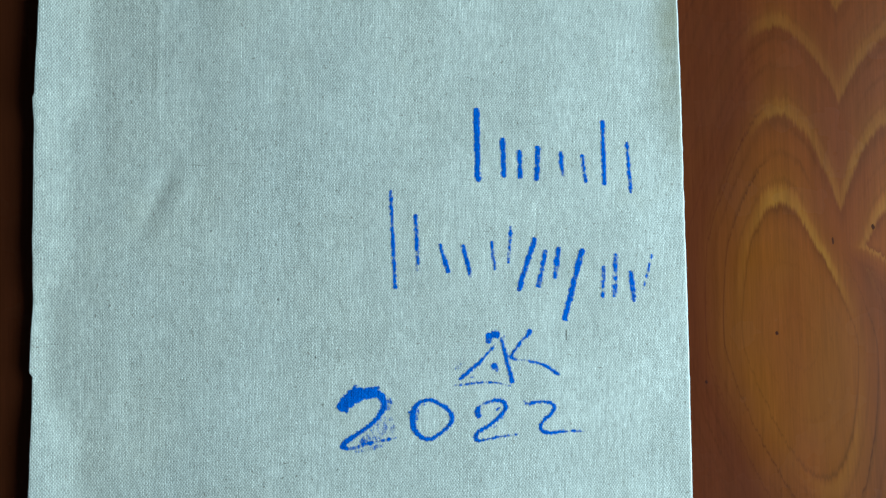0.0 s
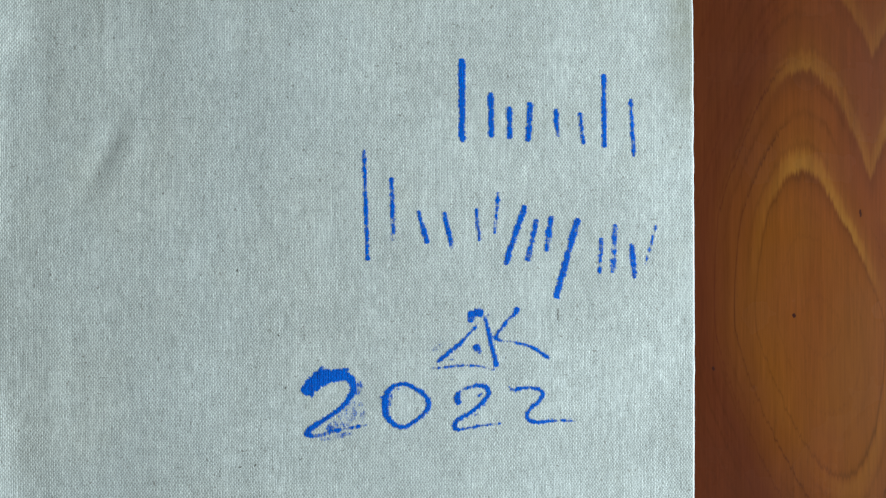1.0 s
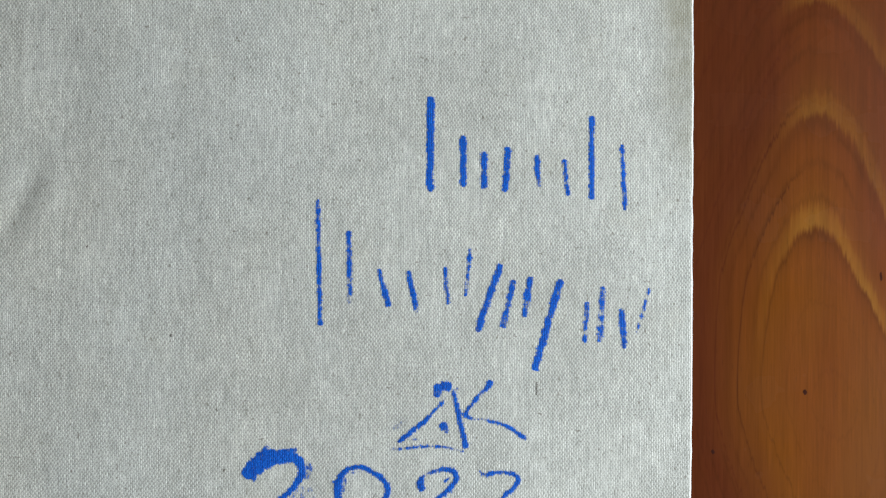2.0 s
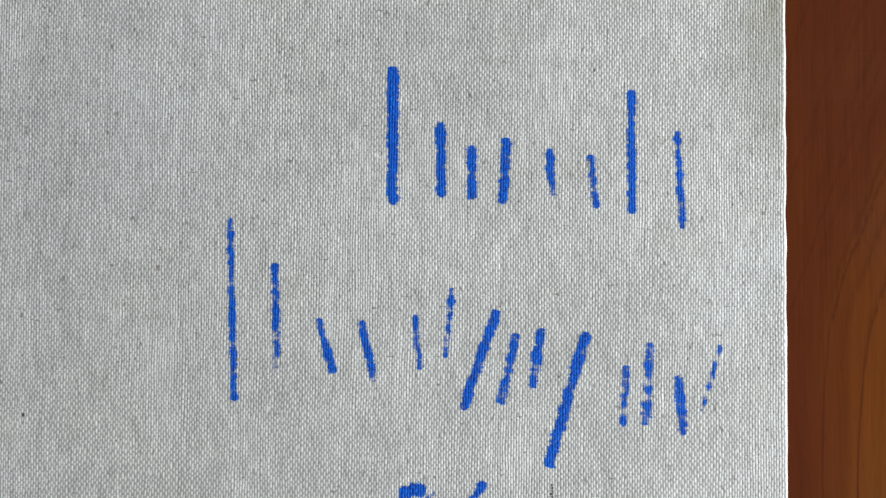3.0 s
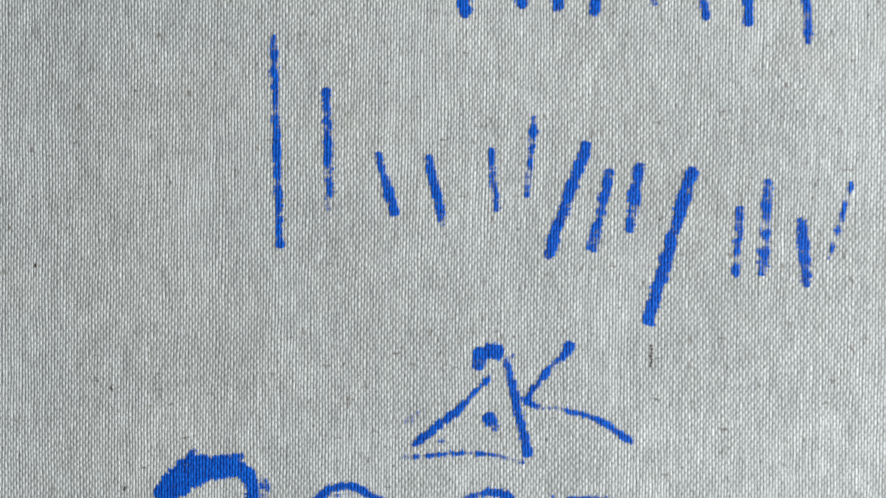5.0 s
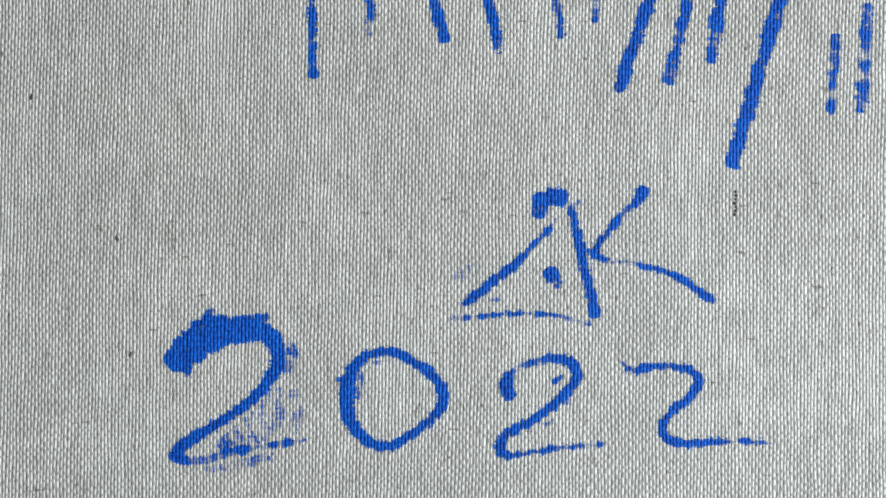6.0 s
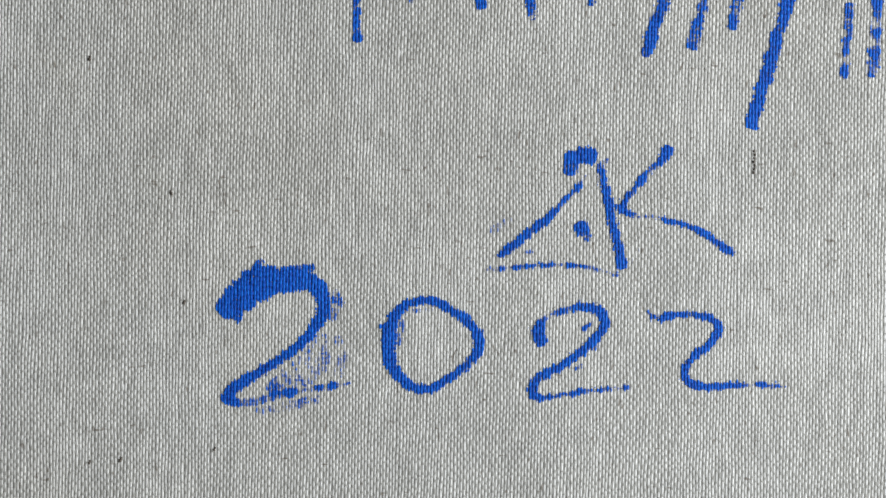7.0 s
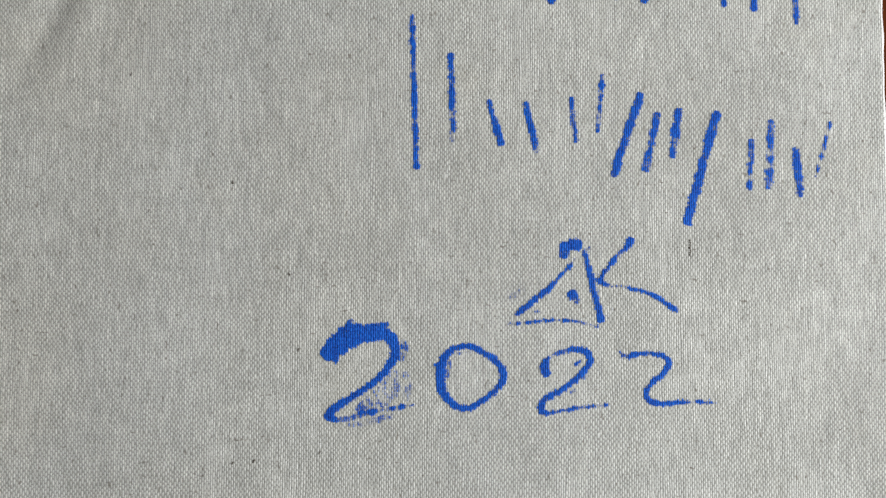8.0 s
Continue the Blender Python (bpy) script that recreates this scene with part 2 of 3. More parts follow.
def wood_material(name, dark):
    """Varnished red-brown hardwood, flat-sawn, with nested ovals and pointed arches."""
    mat, n, shader, place = material(name)
    warpx = n.math("MULTIPLY", n.math("SUBTRACT", n.noise(n.mapped(place, (14, 5, 5)), 1.0, 3.0), 0.5), 0.008)
    warpy = n.math("MULTIPLY", n.math("SUBTRACT", n.noise(n.mapped(place, (22, 9, 5), (9, 4, 2)), 1.0, 3.0), 0.5), 0.016)
    jag = n.math("MULTIPLY", n.math("SUBTRACT", n.noise(n.mapped(place, (1300, 60, 5)), 1.0, 2.0), 0.5), 0.008)
    split = n.add("ShaderNodeSeparateXYZ")
    n.put(split.inputs[0], place)
    x = n.math("ADD", split.outputs[0], warpx)
    y = n.math("ADD", n.math("ADD", split.outputs[1], warpy), jag)

    # one leaning, pointed heart; above it the figure folds back along a seam, which makes the downward points
    seam = n.math("ADD", 0.190, n.math("MAXIMUM", n.math("SUBTRACT", 0.050, y), 0.0))
    folded = n.math("SMOOTH_MIN", x, n.math("SUBTRACT", n.math("MULTIPLY", seam, 2.0), x), 0.0008)
    # the figure leans towards its lower end
    slant = n.math("MULTIPLY", n.math("MAXIMUM", n.math("SUBTRACT", 0.055, y), 0.0), 0.16)
    dx = n.math("SUBTRACT", n.math("SUBTRACT", folded, 0.160), slant)
    reach = n.math("ADD", n.math("MULTIPLY", n.math("MAXIMUM", dx, 0.0), 2.85), n.math("MULTIPLY", n.math("MAXIMUM", n.math("MULTIPLY", dx, -1.0), 0.0), 2.8))
    reach = n.math("SUBTRACT", n.math("SQRT", n.math("MULTIPLY_ADD", reach, reach, 0.00035)), 0.0187)
    reach = n.math("MAXIMUM", reach, 0.0)
    rise = n.math("ABSOLUTE", n.math("SUBTRACT", y, 0.007))
    heart = n.math("POWER", n.math("ADD", n.math("POWER", reach, 1.42), n.math("POWER", rise, 1.42)), 1 / 1.42)
    ring = n.math("DIVIDE", heart, 0.042)
    cycle = n.math("FRACT", n.math("ADD", ring, 0.257))
    crown = n.span(n.math("DIVIDE", rise, n.math("ADD", heart, 0.001)), 0.10, 0.55, 0.12, 1.0)
    crown = n.math("MULTIPLY", crown, n.span(dx, -0.016, -0.003, 0.15, 1.0))
    crown = n.math("MULTIPLY", n.math("MULTIPLY", crown, n.span(heart, 0.030, 0.062)), n.span(y, -0.02, 0.05, 0.22, 1.0))
    bands = n.ramp(cycle, [
        (0.00, (0.168, 0.0520, 0.0070)), (0.16, (0.146, 0.0400, 0.0056)), (0.52, (0.142, 0.0355, 0.0052)), (0.68, (0.104, 0.0265, 0.0044)),
        (0.745, (0.084, 0.0215, 0.0042)), (0.815, (0.235, 0.0950, 0.0120)), (0.92, (0.225, 0.0840, 0.0105)), (1.00, (0.168, 0.0520, 0.0070))])
    fade = n.span(n.noise(n.mapped(place, (20, 10, 5), (1, 8, 3)), 1.0, 2.0), 0.42, 0.62)
    base = n.mix(n.math("MULTIPLY", crown, n.math("MULTIPLY_ADD", fade, -0.30, 1.0)), (0.144, 0.0420, 0.0056), bands)
    # secondary, thinner year rings, clearest along the flanks
    thin = n.math("FRACT", n.math("MULTIPLY", ring, 1.7))
    line = n.math("MULTIPLY", n.span(n.math("ABSOLUTE", n.math("SUBTRACT", thin, 0.5)), 0.05, 0.0), n.math("MULTIPLY", n.math("SUBTRACT", 1.1, crown), n.math("MULTIPLY", n.span(fade, 0.0, 1.0, 0.45, 0.95), n.span(heart, 0.045, 0.085, 0.15, 1.0))))
    base = n.mix(line, base, (0.026, 0.008, 0.0028))
    red = n.noise(n.mapped(place, (26, 8, 5), (2, 3, 1)), 1.0, 3.0)
    base = n.mix(n.span(red, 0.42, 0.72, 0.0, 0.6), base, (0.142, 0.0310, 0.0075))
    # shade on the table's upper part, put into the wood colour away from the heart
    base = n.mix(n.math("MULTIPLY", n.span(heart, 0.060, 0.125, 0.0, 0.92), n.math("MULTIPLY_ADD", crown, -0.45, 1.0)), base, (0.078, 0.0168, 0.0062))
    # fine dark year lines, closely spaced, that come and go
    fine = n.math("FRACT", n.math("MULTIPLY", ring, 3.1))
    fine = n.math("MULTIPLY", n.span(n.math("ABSOLUTE", n.math("SUBTRACT", fine, 0.5)), 0.16, 0.0), n.span(n.noise(n.mapped(place, (40, 16, 5), (5, 1, 7)), 1.0, 3.0), 0.46, 0.70, 0.0, 0.34))
    base = n.mix(n.math("MULTIPLY", fine, n.span(heart, 0.030, 0.060)), base, (0.040, 0.0115, 0.0030))
    # shade beside the canvas, mixed into the left board's colour
    base = n.mix(dark, base, (0.022, 0.0075, 0.0028))
    grain = n.noise(n.mapped(place, (1500, 45, 100)), 1.0, 4.0, 0.65)
    streak = n.span(n.noise(n.mapped(place, (330, 9, 50), (7, 7, 0)), 1.0, 4.0, 0.6), 0.3, 0.7, 0.90, 1.10)
    shade = n.math("MULTIPLY", n.span(grain, 0.25, 0.75, 0.84, 1.16), streak)
    grey = n.add("ShaderNodeCombineColor")
    for s in grey.inputs:
        n.put(s, shade)
    base = n.mix(1.0, base, grey.outputs[0], "MULTIPLY")
    pores = n.noise(n.mapped(place, (2400, 170, 100), (4, 0, 0)), 1.0, 1.0)
    base = n.mix(n.math("MULTIPLY", n.span(pores, 0.70, 0.78), 0.45), base, (0.035, 0.012, 0.006))
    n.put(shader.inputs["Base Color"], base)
    n.put(shader.inputs["Roughness"], n.span(n.noise(place, 35.0, 3.0), 0.3, 0.7, 0.20, 0.30))
    shader.inputs["Specular IOR Level"].default_value = 0.05
    n.put(shader.inputs["Normal"], n.bump(n.math("ADD", grain, n.math("MULTIPLY", pores, -0.6)), 0.10, 0.0002))
    return mat


def plain_material(name, colour, vary, rough):
    mat, n, shader, place = material(name)
    big, small = n.noise(place, 1.4, 4.0), n.noise(place, 60.0, 3.0)
    fac = n.math("ADD", n.math("MULTIPLY", big, 0.7), n.math("MULTIPLY", small, 0.3))
    n.put(shader.inputs["Base Color"], n.mix(n.span(fac, 0.35, 0.65), tuple(c * (1 - vary) for c in colour), colour))
    shader.inputs["Roughness"].default_value = rough
    n.put(shader.inputs["Normal"], n.bump(small, 0.1, 0.002))
    return mat


CANVAS, PRIMER, PAINT = canvas_material(), primer_material(), paint_material()
WOOD, WOOD_SHADED = wood_material("varnished_wood", 0.0), wood_material("shaded_varnished_wood", 0.45)
WALL = plain_material("wall_plaster", (0.36, 0.35, 0.33), 0.06, 0.9)
FLOOR = plain_material("floor_boards", (0.22, 0.13, 0.07), 0.3, 0.6)
CEILING = plain_material("ceiling_paint", (0.55, 0.54, 0.52), 0.04, 0.9)
SPECK = plain_material("dark_knot", (0.045, 0.014, 0.008), 0.4, 0.95)
SPECK.node_tree.nodes["Principled BSDF"].inputs["Specular IOR Level"].default_value = 0.05
HUSK = plain_material("dark_yarn", (0.15, 0.125, 0.10), 0.4, 0.9)


# ---- building helpers ----
def part(name, bm, mat, parent=None, label="", smooth=False):
    mesh = bpy.data.meshes.new(name)
    bm.to_mesh(mesh)
    bm.free()
    for m in mat if isinstance(mat, (list, tuple)) else (mat,):
        mesh.materials.append(m)
    if smooth:
        mesh.shade_smooth()
    ob = new(name, mesh)
    if parent:
        ob.parent = parent
        ob.matrix_parent_inverse = parent.matrix_basis.inverted()
    return tagged(ob, label)


def box_bm(x0, x1, y0, y1, z0, z1, bevel=0.0):
    bm = bmesh.new()
    bmesh.ops.create_cube(bm, size=1.0, matrix=Matrix.LocRotScale(((x0 + x1) / 2, (y0 + y1) / 2, (z0 + z1) / 2), None, (x1 - x0, y1 - y0, z1 - z0)))
    if bevel:
        bmesh.ops.bevel(bm, geom=bm.edges[:], offset=bevel, segments=3, profile=0.6, affect="EDGES")
    return bm


# ---- the room that closes the place ----
RX0, RX1, RY0, RY1, RH, TH = -2.2, WIN_X, -2.0, 2.2, 2.6, 0.12


def structure(name, bm, mat, label, category):
    return tagged(part(name, bm, mat), label, category, kind="structure")


structure("floor", box_bm(RX0 - TH, RX1 + TH, RY0 - TH, RY1 + TH, -0.1, 0.0), FLOOR, "plain brown boarded floor under the table", "floor")
structure("ceiling", box_bm(RX0 - TH, RX1 + TH, RY0 - TH, RY1 + TH, RH, RH + 0.1), CEILING, "plain white painted ceiling of the room", "ceiling")
structure("wall_west", box_bm(RX0 - TH, RX0, RY0 - TH, RY1 + TH, 0, RH), WALL, "plain off-white plastered wall of the room", "wall")
structure("wall_south", box_bm(RX0, RX1, RY0 - TH, RY0, 0, RH), WALL, "plain off-white plastered wall of the room", "wall")
structure("wall_north", box_bm(RX0, RX1, RY1, RY1 + TH, 0, RH), WALL, "plain off-white plastered wall of the room", "wall")
east = box_bm(RX1, RX1 + TH, RY0 - TH, WIN_Y - WIN_W / 2, 0, RH)
for y0, y1, z0, z1 in ((WIN_Y + WIN_W / 2, RY1 + TH, 0, RH), (WIN_Y - WIN_W / 2, WIN_Y + WIN_W / 2, 0, WIN_Z - WIN_H / 2), (WIN_Y - WIN_W / 2, WIN_Y + WIN_W / 2, WIN_Z + WIN_H / 2, RH)):
    bmesh.ops.create_cube(east, size=1.0, matrix=Matrix.LocRotScale((RX1 + TH / 2, (y0 + y1) / 2, (z0 + z1) / 2), None, (TH, y1 - y0, z1 - z0)))
structure("wall_east", east, WALL, "plain off-white plastered wall with a window opening", "wall")

# ---- the table ----
TX0, TX1, TY0, TY1 = -0.62, 0.66, -0.36, 0.46
table = tagged(new("table"), "red-brown varnished wooden table with bold oval grain", "table")
table.location = (0.02, 0.05, 0.0)
# added joint, hidden under the canvas
SEAM = -0.095
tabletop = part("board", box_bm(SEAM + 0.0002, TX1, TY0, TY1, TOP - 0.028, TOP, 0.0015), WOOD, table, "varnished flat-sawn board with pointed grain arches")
# added left board: its dark colour stands in for shade beside the canvas
part("board", box_bm(TX0, SEAM - 0.0002, TY0, TY1, TOP - 0.028, TOP, 0.0015), WOOD_SHADED, table, "varnished board left of the canvas, shade put into its black-brown colour")
for lx in (TX0 + 0.06, TX1 - 0.06):
    for ly in (TY0 + 0.06, TY1 - 0.06):
        part("leg", box_bm(lx - 0.03, lx + 0.03, ly - 0.03, ly + 0.03, 0.0, TOP - 0.028, 0.004), WOOD, table)


def knot(x, y, rx, ry):
    """A small dark knot in the board, hardly proud of the varnish."""
    bm = bmesh.new()
    rim = []
    for k in range(14):
        w = k / 14 * math.tau
        r = 1 + 0.25 * math.sin(3 * w + x * 900) * math.cos(w)
        rim.append(bm.verts.new((x + rx * r * math.cos(w), y + ry * r * math.sin(w), TOP + 0.00002)))
    mid = bm.verts.new((x, y, TOP + 0.00012))
    for k in range(14):
        bm.faces.new((rim[k], rim[(k + 1) % 14], mid))
    return part("knot", bm, SPECK, tabletop, "tiny dark knot in the wood", True)


knot(0.1560, 0.0110, 0.0007, 0.0011)
knot(0.2048, 0.0605, 0.0008, 0.0015)
knot(0.1848, 0.0540, 0.0005, 0.0018)
knot(0.1215, -0.0110, 0.0006, 0.0009)

# ---- the canvas sheet ----
CX1, CY0, CY1, THICK = 0.1123, -0.150, 0.262, 0.0006


def ease(v, a, b):
    """0 on a's side, 1 on b's side, smooth between."""
    w = min(1.0, max(0.0, (v - a) / (b - a)))
    return w * w * (3 - 2 * w)


def left_edge(y):
    """The hand-cut left edge, with small steps where the blade was set again."""
    x = -0.1801 + 0.0004 * noise.noise((0, y * 60, 3)) - 0.0009 * ease(y, -0.012, -0.060)
    x += 0.0016 * ease(y, 0.122, 0.172) + 0.0008 * ease(y, 0.1195, 0.1215)
    # the cut runs out, and starts again further in
    return x - 0.0013 * ease(y, 0.034, 0.002) * (1 - ease(y, -0.0005, -0.0012))


def right_edge(y):
    return CX1 + 0.0006 * math.sin(14 * y + 1.0) + 0.00025 * noise.noise((4, y * 130, 1)) + 0.004 * (0.05 - y)


def hump(x, c, w):
    return math.exp(-(((x - c) / w) ** 2))


def fold(y):
    """Where the turned-up border begins, and how steeply it rises."""
    top, low, foot = ease(y, 0.104, 0.124), ease(y, 0.046, 0.030), ease(y, -0.006, -0.032)
    at = -0.165 + 0.008 * top - 0.009 * low + 0.013 * foot
    return at + 0.0010 * noise.noise((1, y * 45, 2)), 0.21 + 0.06 * top + 0.10 * low * (1 - foot)


def lift(x, y):
    """How far the underside stands off the table: a folded border, soft buckles and old creases."""
    z = 0.0009 + 0.00035 * math.sin(x * 55 + y * 9) * math.cos(y * 26 + 1) + 0.0003 * noise.noise((x * 18, y * 11, 5))
    c = max(0.0, (-0.118 - x) / 0.06)
    z += 0.0016 * c ** 1.6 * (1.0 + 0.25 * math.sin(y * 21 + 0.6))
    at, steep = fold(y)
    if x < at + 0.02:
        z += steep * 0.0012 * math.log1p(math.exp((at - x) / 0.0012))
    # a dent that leans, with a soft ridge beside it
    lean = -0.1275 + 0.42 * (y - 0.076)
    z -= 0.0007 * hump(x, lean, 0.0045) * hump(y, 0.076, 0.014)
    z += 0.0006 * hump(x, lean + 0.009, 0.006) * hump(y, 0.078, 0.018)
    # a pulled thread
    z += 0.00022 * hump(x, -0.1275 + 0.01 * (y - 0.13), 0.0011) * ease(y, 0.095, 0.118)
    z -= 0.0004 * hump(x, -0.152, 0.005) * hump(y, 0.095, 0.03)
    z += 0.0004 * hump(x, -0.148 - 0.02 * y, 0.007) * hump(y, -0.01, 0.05)
    z += 0.0005 * hump(x, -0.098, 0.010) * hump(y, 0.135, 0.05) + 0.0004 * hump(x, 0.055, 0.02) * hump(y, 0.15, 0.03)
    # one corner begins to curl up
    z += 0.0016 * max(0.0, (x - 0.093) / 0.020) ** 2 * ease(y, 0.06, 0.13)
    return max(z, 0.00005) + 0.0004 * max(0.0, (x - 0.09) / 0.023) ** 2


def face(x, y):
    return TOP + lift(x, y) + THICK


def canvas_sheet():
    nx, ny = 220, 240
    verts, faces = [], []
    for side in (1, 0):
        for j in range(ny + 1):
            y = CY0 + (CY1 - CY0) * j / ny
            a, b = left_edge(y), right_edge(y)
            for i in range(nx + 1):
                # a narrow cut lip runs along both long edges
                x = a if i == 0 else b if i == nx else a + 0.0004 + (b - a - 0.0008) * (i - 1) / (nx - 2)
                drop = 0.00015 * side if i in (0, nx) else 0.0
                verts.append((x, y, TOP + lift(x, y) + THICK * side - drop))
    row, layer = nx + 1, (nx + 1) * (ny + 1)
    for j in range(ny):
        for i in range(nx):
            k = j * row + i
            faces.append((k, k + 1, k + row + 1, k + row))
            faces.append((layer + k, layer + k + row, layer + k + row + 1, layer + k + 1))
    rim = []
    for j in range(ny):
        k = j * row
        rim.append((k, k + row, layer + k + row, layer + k))
        k += nx
        rim.append((k, layer + k, layer + k + row, k + row))
    for i in range(nx):
        rim.append((i, layer + i, layer + i + 1, i + 1))
        k = ny * row + i
        rim.append((k, k + 1, layer + k + 1, layer + k))
    mesh = bpy.data.meshes.new("canvas")
    mesh.from_pydata(verts, [], faces + rim)
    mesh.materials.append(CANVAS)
    mesh.materials.append(PRIMER)
    for n, p in enumerate(mesh.polygons):
        p.use_smooth = n < len(faces)
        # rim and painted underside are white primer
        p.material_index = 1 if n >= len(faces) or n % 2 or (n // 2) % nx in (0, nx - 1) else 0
    mesh.update()
    return tagged(new("canvas", mesh), "unstretched raw canvas sheet, woven back up, curling off the table", "canvas")


canvas = canvas_sheet()


# ---- blue brush marks on the canvas ----
def spline(points, step):
    """A smooth line through the points (x, y, width, cover), in steps of that length, all in mm."""
    p = [np.array(q, float) for q in points]
    if len(p) == 2:
        p = [p[0], (p[0] * 2 + p[1]) / 3, (p[0] + 2 * p[1]) / 3, p[1]]
    p = [2 * p[0] - p[1], *p, 2 * p[-1] - p[-2]]
    line = []
    for a, b, c, d in zip(p, p[1:], p[2:], p[3:]):
        count = max(2, int(np.hypot(*(c - b)[:2]) / step))
        for k in range(count):
            t = k / count
            line.append(0.5 * (2 * b + (c - a) * t + (2 * a - 5 * b + 4 * c - d) * t * t + (3 * b - a - 3 * c + d) * t ** 3))
    return line + [p[-2]]


def stroke(name, points, parent, label="", seed=0, fat=0.00010):
    """One brush stroke lying on the cloth: a low domed ribbon with round ends and an uneven rim."""
    line = spline(points, 0.35)
    bm = bmesh.new()
    cover, rim = bm.verts.layers.float.new("cover"), bm.verts.layers.float.new("rim")
    ahead = np.gradient(np.array([q[:2] for q in line]), axis=0)
    ahead /= np.linalg.norm(ahead, axis=1)[:, None] + 1e-9
    # round caps
    first, last = line[0], line[-1]
    cap0, cap1 = [], []
    for k in range(1, 5):
        w = k / 4.5
        for cap, end, way in ((cap0, first, -ahead[0]), (cap1, last, ahead[-1])):
            q = end.copy()
            q[:2] += way * end[2] * 0.5 * w
            q[2] *= math.sqrt(1 - w * w)
            cap.append(q)
    line = cap0[::-1] + line + cap1
    ahead = np.concatenate([[ahead[0]] * 4, ahead, [ahead[-1]] * 4])
    rows, across_n = [], 10
    for k, (q, way) in enumerate(zip(line, ahead)):
        side, ring = np.array([-way[1], way[0]]), []
        for j in range(across_n + 1):
            s = 2 * j / across_n - 1
            ragged = 1 + 0.20 * noise.noise((q[0] * 1.3, q[1] * 1.3, seed + (2 if s > 0 else 9))) + 0.20 * noise.noise((q[0] * 1.9, q[1] * 1.9, seed + (5 if s > 0 else 1)))
            brush = q[2] * 0.52 * ragged
            x, y = (q[:2] + side * s * (brush + 0.6)) / 1000
            v = bm.verts.new((x, y, face(x, y) + 0.00006 + fat * (1 - s * s) * min(1.0, max(0.2, q[3]))))
            v[cover], v[rim] = float(q[3]) * (1 + min(0.7, 2.2 * (1.02 - q[3])) * noise.noise((q[0] * 0.45, q[1] * 0.45, seed))), abs(s) * (brush + 0.6) - brush
            ring.append(v)
        rows.append(ring)
    for a, b in zip(rows, rows[1:]):
        for j in range(across_n):
            bm.faces.new((a[j], b[j], b[j + 1], a[j + 1]))
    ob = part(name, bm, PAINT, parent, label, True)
    return ob


def bars(name, rows, label):
    """Plain bars that stand for a handwritten word: x, y at the top, x, y at the foot, width, cover, in mm."""
    for k, (x0, y0, x1, y1, w, c) in enumerate(rows):
        stroke(name, [(x0, y0, w * 0.9, c), (x1, y1, w * 0.86, c * 0.94)], canvas, label, seed=k * 3)


# two handwritten words, kept as plain bars
bars("paint_bar", [
    (16.2, 115.5, 16.4, 83.4, 2.9, 1.0), (28.1, 101.8, 28.5, 85.2, 2.6, 0.95), (35.8, 96.2, 36.0, 84.5, 2.4, 0.96), (44.4, 98.0, 43.6, 83.6, 2.7, 0.9),
    (55.0, 95.5, 55.8, 85.6, 2.2, 0.9), (65.1, 94.2, 66.5, 82.3, 1.9, 0.88), (75.0, 110.1, 75.2, 81.3, 2.2, 0.92), (86.3, 100.1, 87.6, 77.6, 1.9, 0.84)], "bright blue painted bar")
bars("paint_bar", [
    (-23.6, 78.0, -22.2, 34.5, 2.0, 0.85), (-12.5, 66.9, -11.6, 42.5, 2.2, 0.8), (-1.4, 53.4, 2.0, 41.5, 2.2, 0.9), (9.1, 52.8, 12.1, 39.8, 2.4, 0.9),
    (22.3, 54.6, 23.5, 42.5, 1.8, 0.86), (31.3, 61.3, 29.8, 45.5, 1.7, 0.76)], "bright blue painted bar, partly dry")
bars("paint_bar", [
    (42.0, 55.6, 34.4, 33.0, 2.7, 0.95), (47.0, 50.0, 43.6, 34.5, 2.6, 0.8), (53.2, 51.2, 51.2, 38.6, 2.6, 0.92), (64.0, 50.3, 55.4, 19.4, 2.9, 0.95),
    (74.0, 42.5, 73.3, 29.3, 2.2, 0.74), (79.7, 47.9, 78.8, 29.9, 2.8, 0.72), (86.8, 40.1, 87.8, 27.5, 2.6, 0.85), (96.8, 47.9, 92.5, 32.9, 1.6, 0.70)], "bright blue painted bar, scumbled and dry")

# a small monogram: a triangle with a dot, and an open angle beside it
stroke("triangle_side", [(6.8, -7.1, 1.9, 0.95), (15.0, -0.4, 1.7, 0.90), (18.6, 3.2, 1.3, 0.78), (21.3, 6.1, 1.2, 0.68), (23.2, 9.0, 1.0, 0.60)], canvas, "thin blue painted side of a triangle", 3)
stroke("triangle_side", [(25.4, 11.0, 1.3, 0.7), (26.2, 8.6, 1.5, 0.95), (28.2, 0.5, 1.6, 0.95), (30.5, -8.8, 1.8, 1.0)], canvas, "thin blue painted side of a triangle", 5)
stroke("triangle_side", [(4.4, -10.1, 1.3, 0.76), (14.3, -9.1, 1.2, 0.72), (22.6, -9.1, 1.2, 0.74), (29.4, -10.7, 1.2, 0.66)], canvas, "broken dry blue base of a triangle", 6)
stroke("paint_dab", [(19.9, 9.8, 2.9, 0.84), (20.2, 12.0, 3.2, 0.97)], canvas, "round dab of blue paint", 8)
stroke("paint_dab", [(22.4, 12.7, 3.2, 1.0), (23.8, 12.4, 3.1, 1.0)], canvas, "round dab of blue paint", 12)
stroke("paint_dot", [(22.1, -1.6, 2.6, 1.0), (23.4, -3.3, 2.2, 0.85)], canvas, "small blue dot inside the triangle", 15)
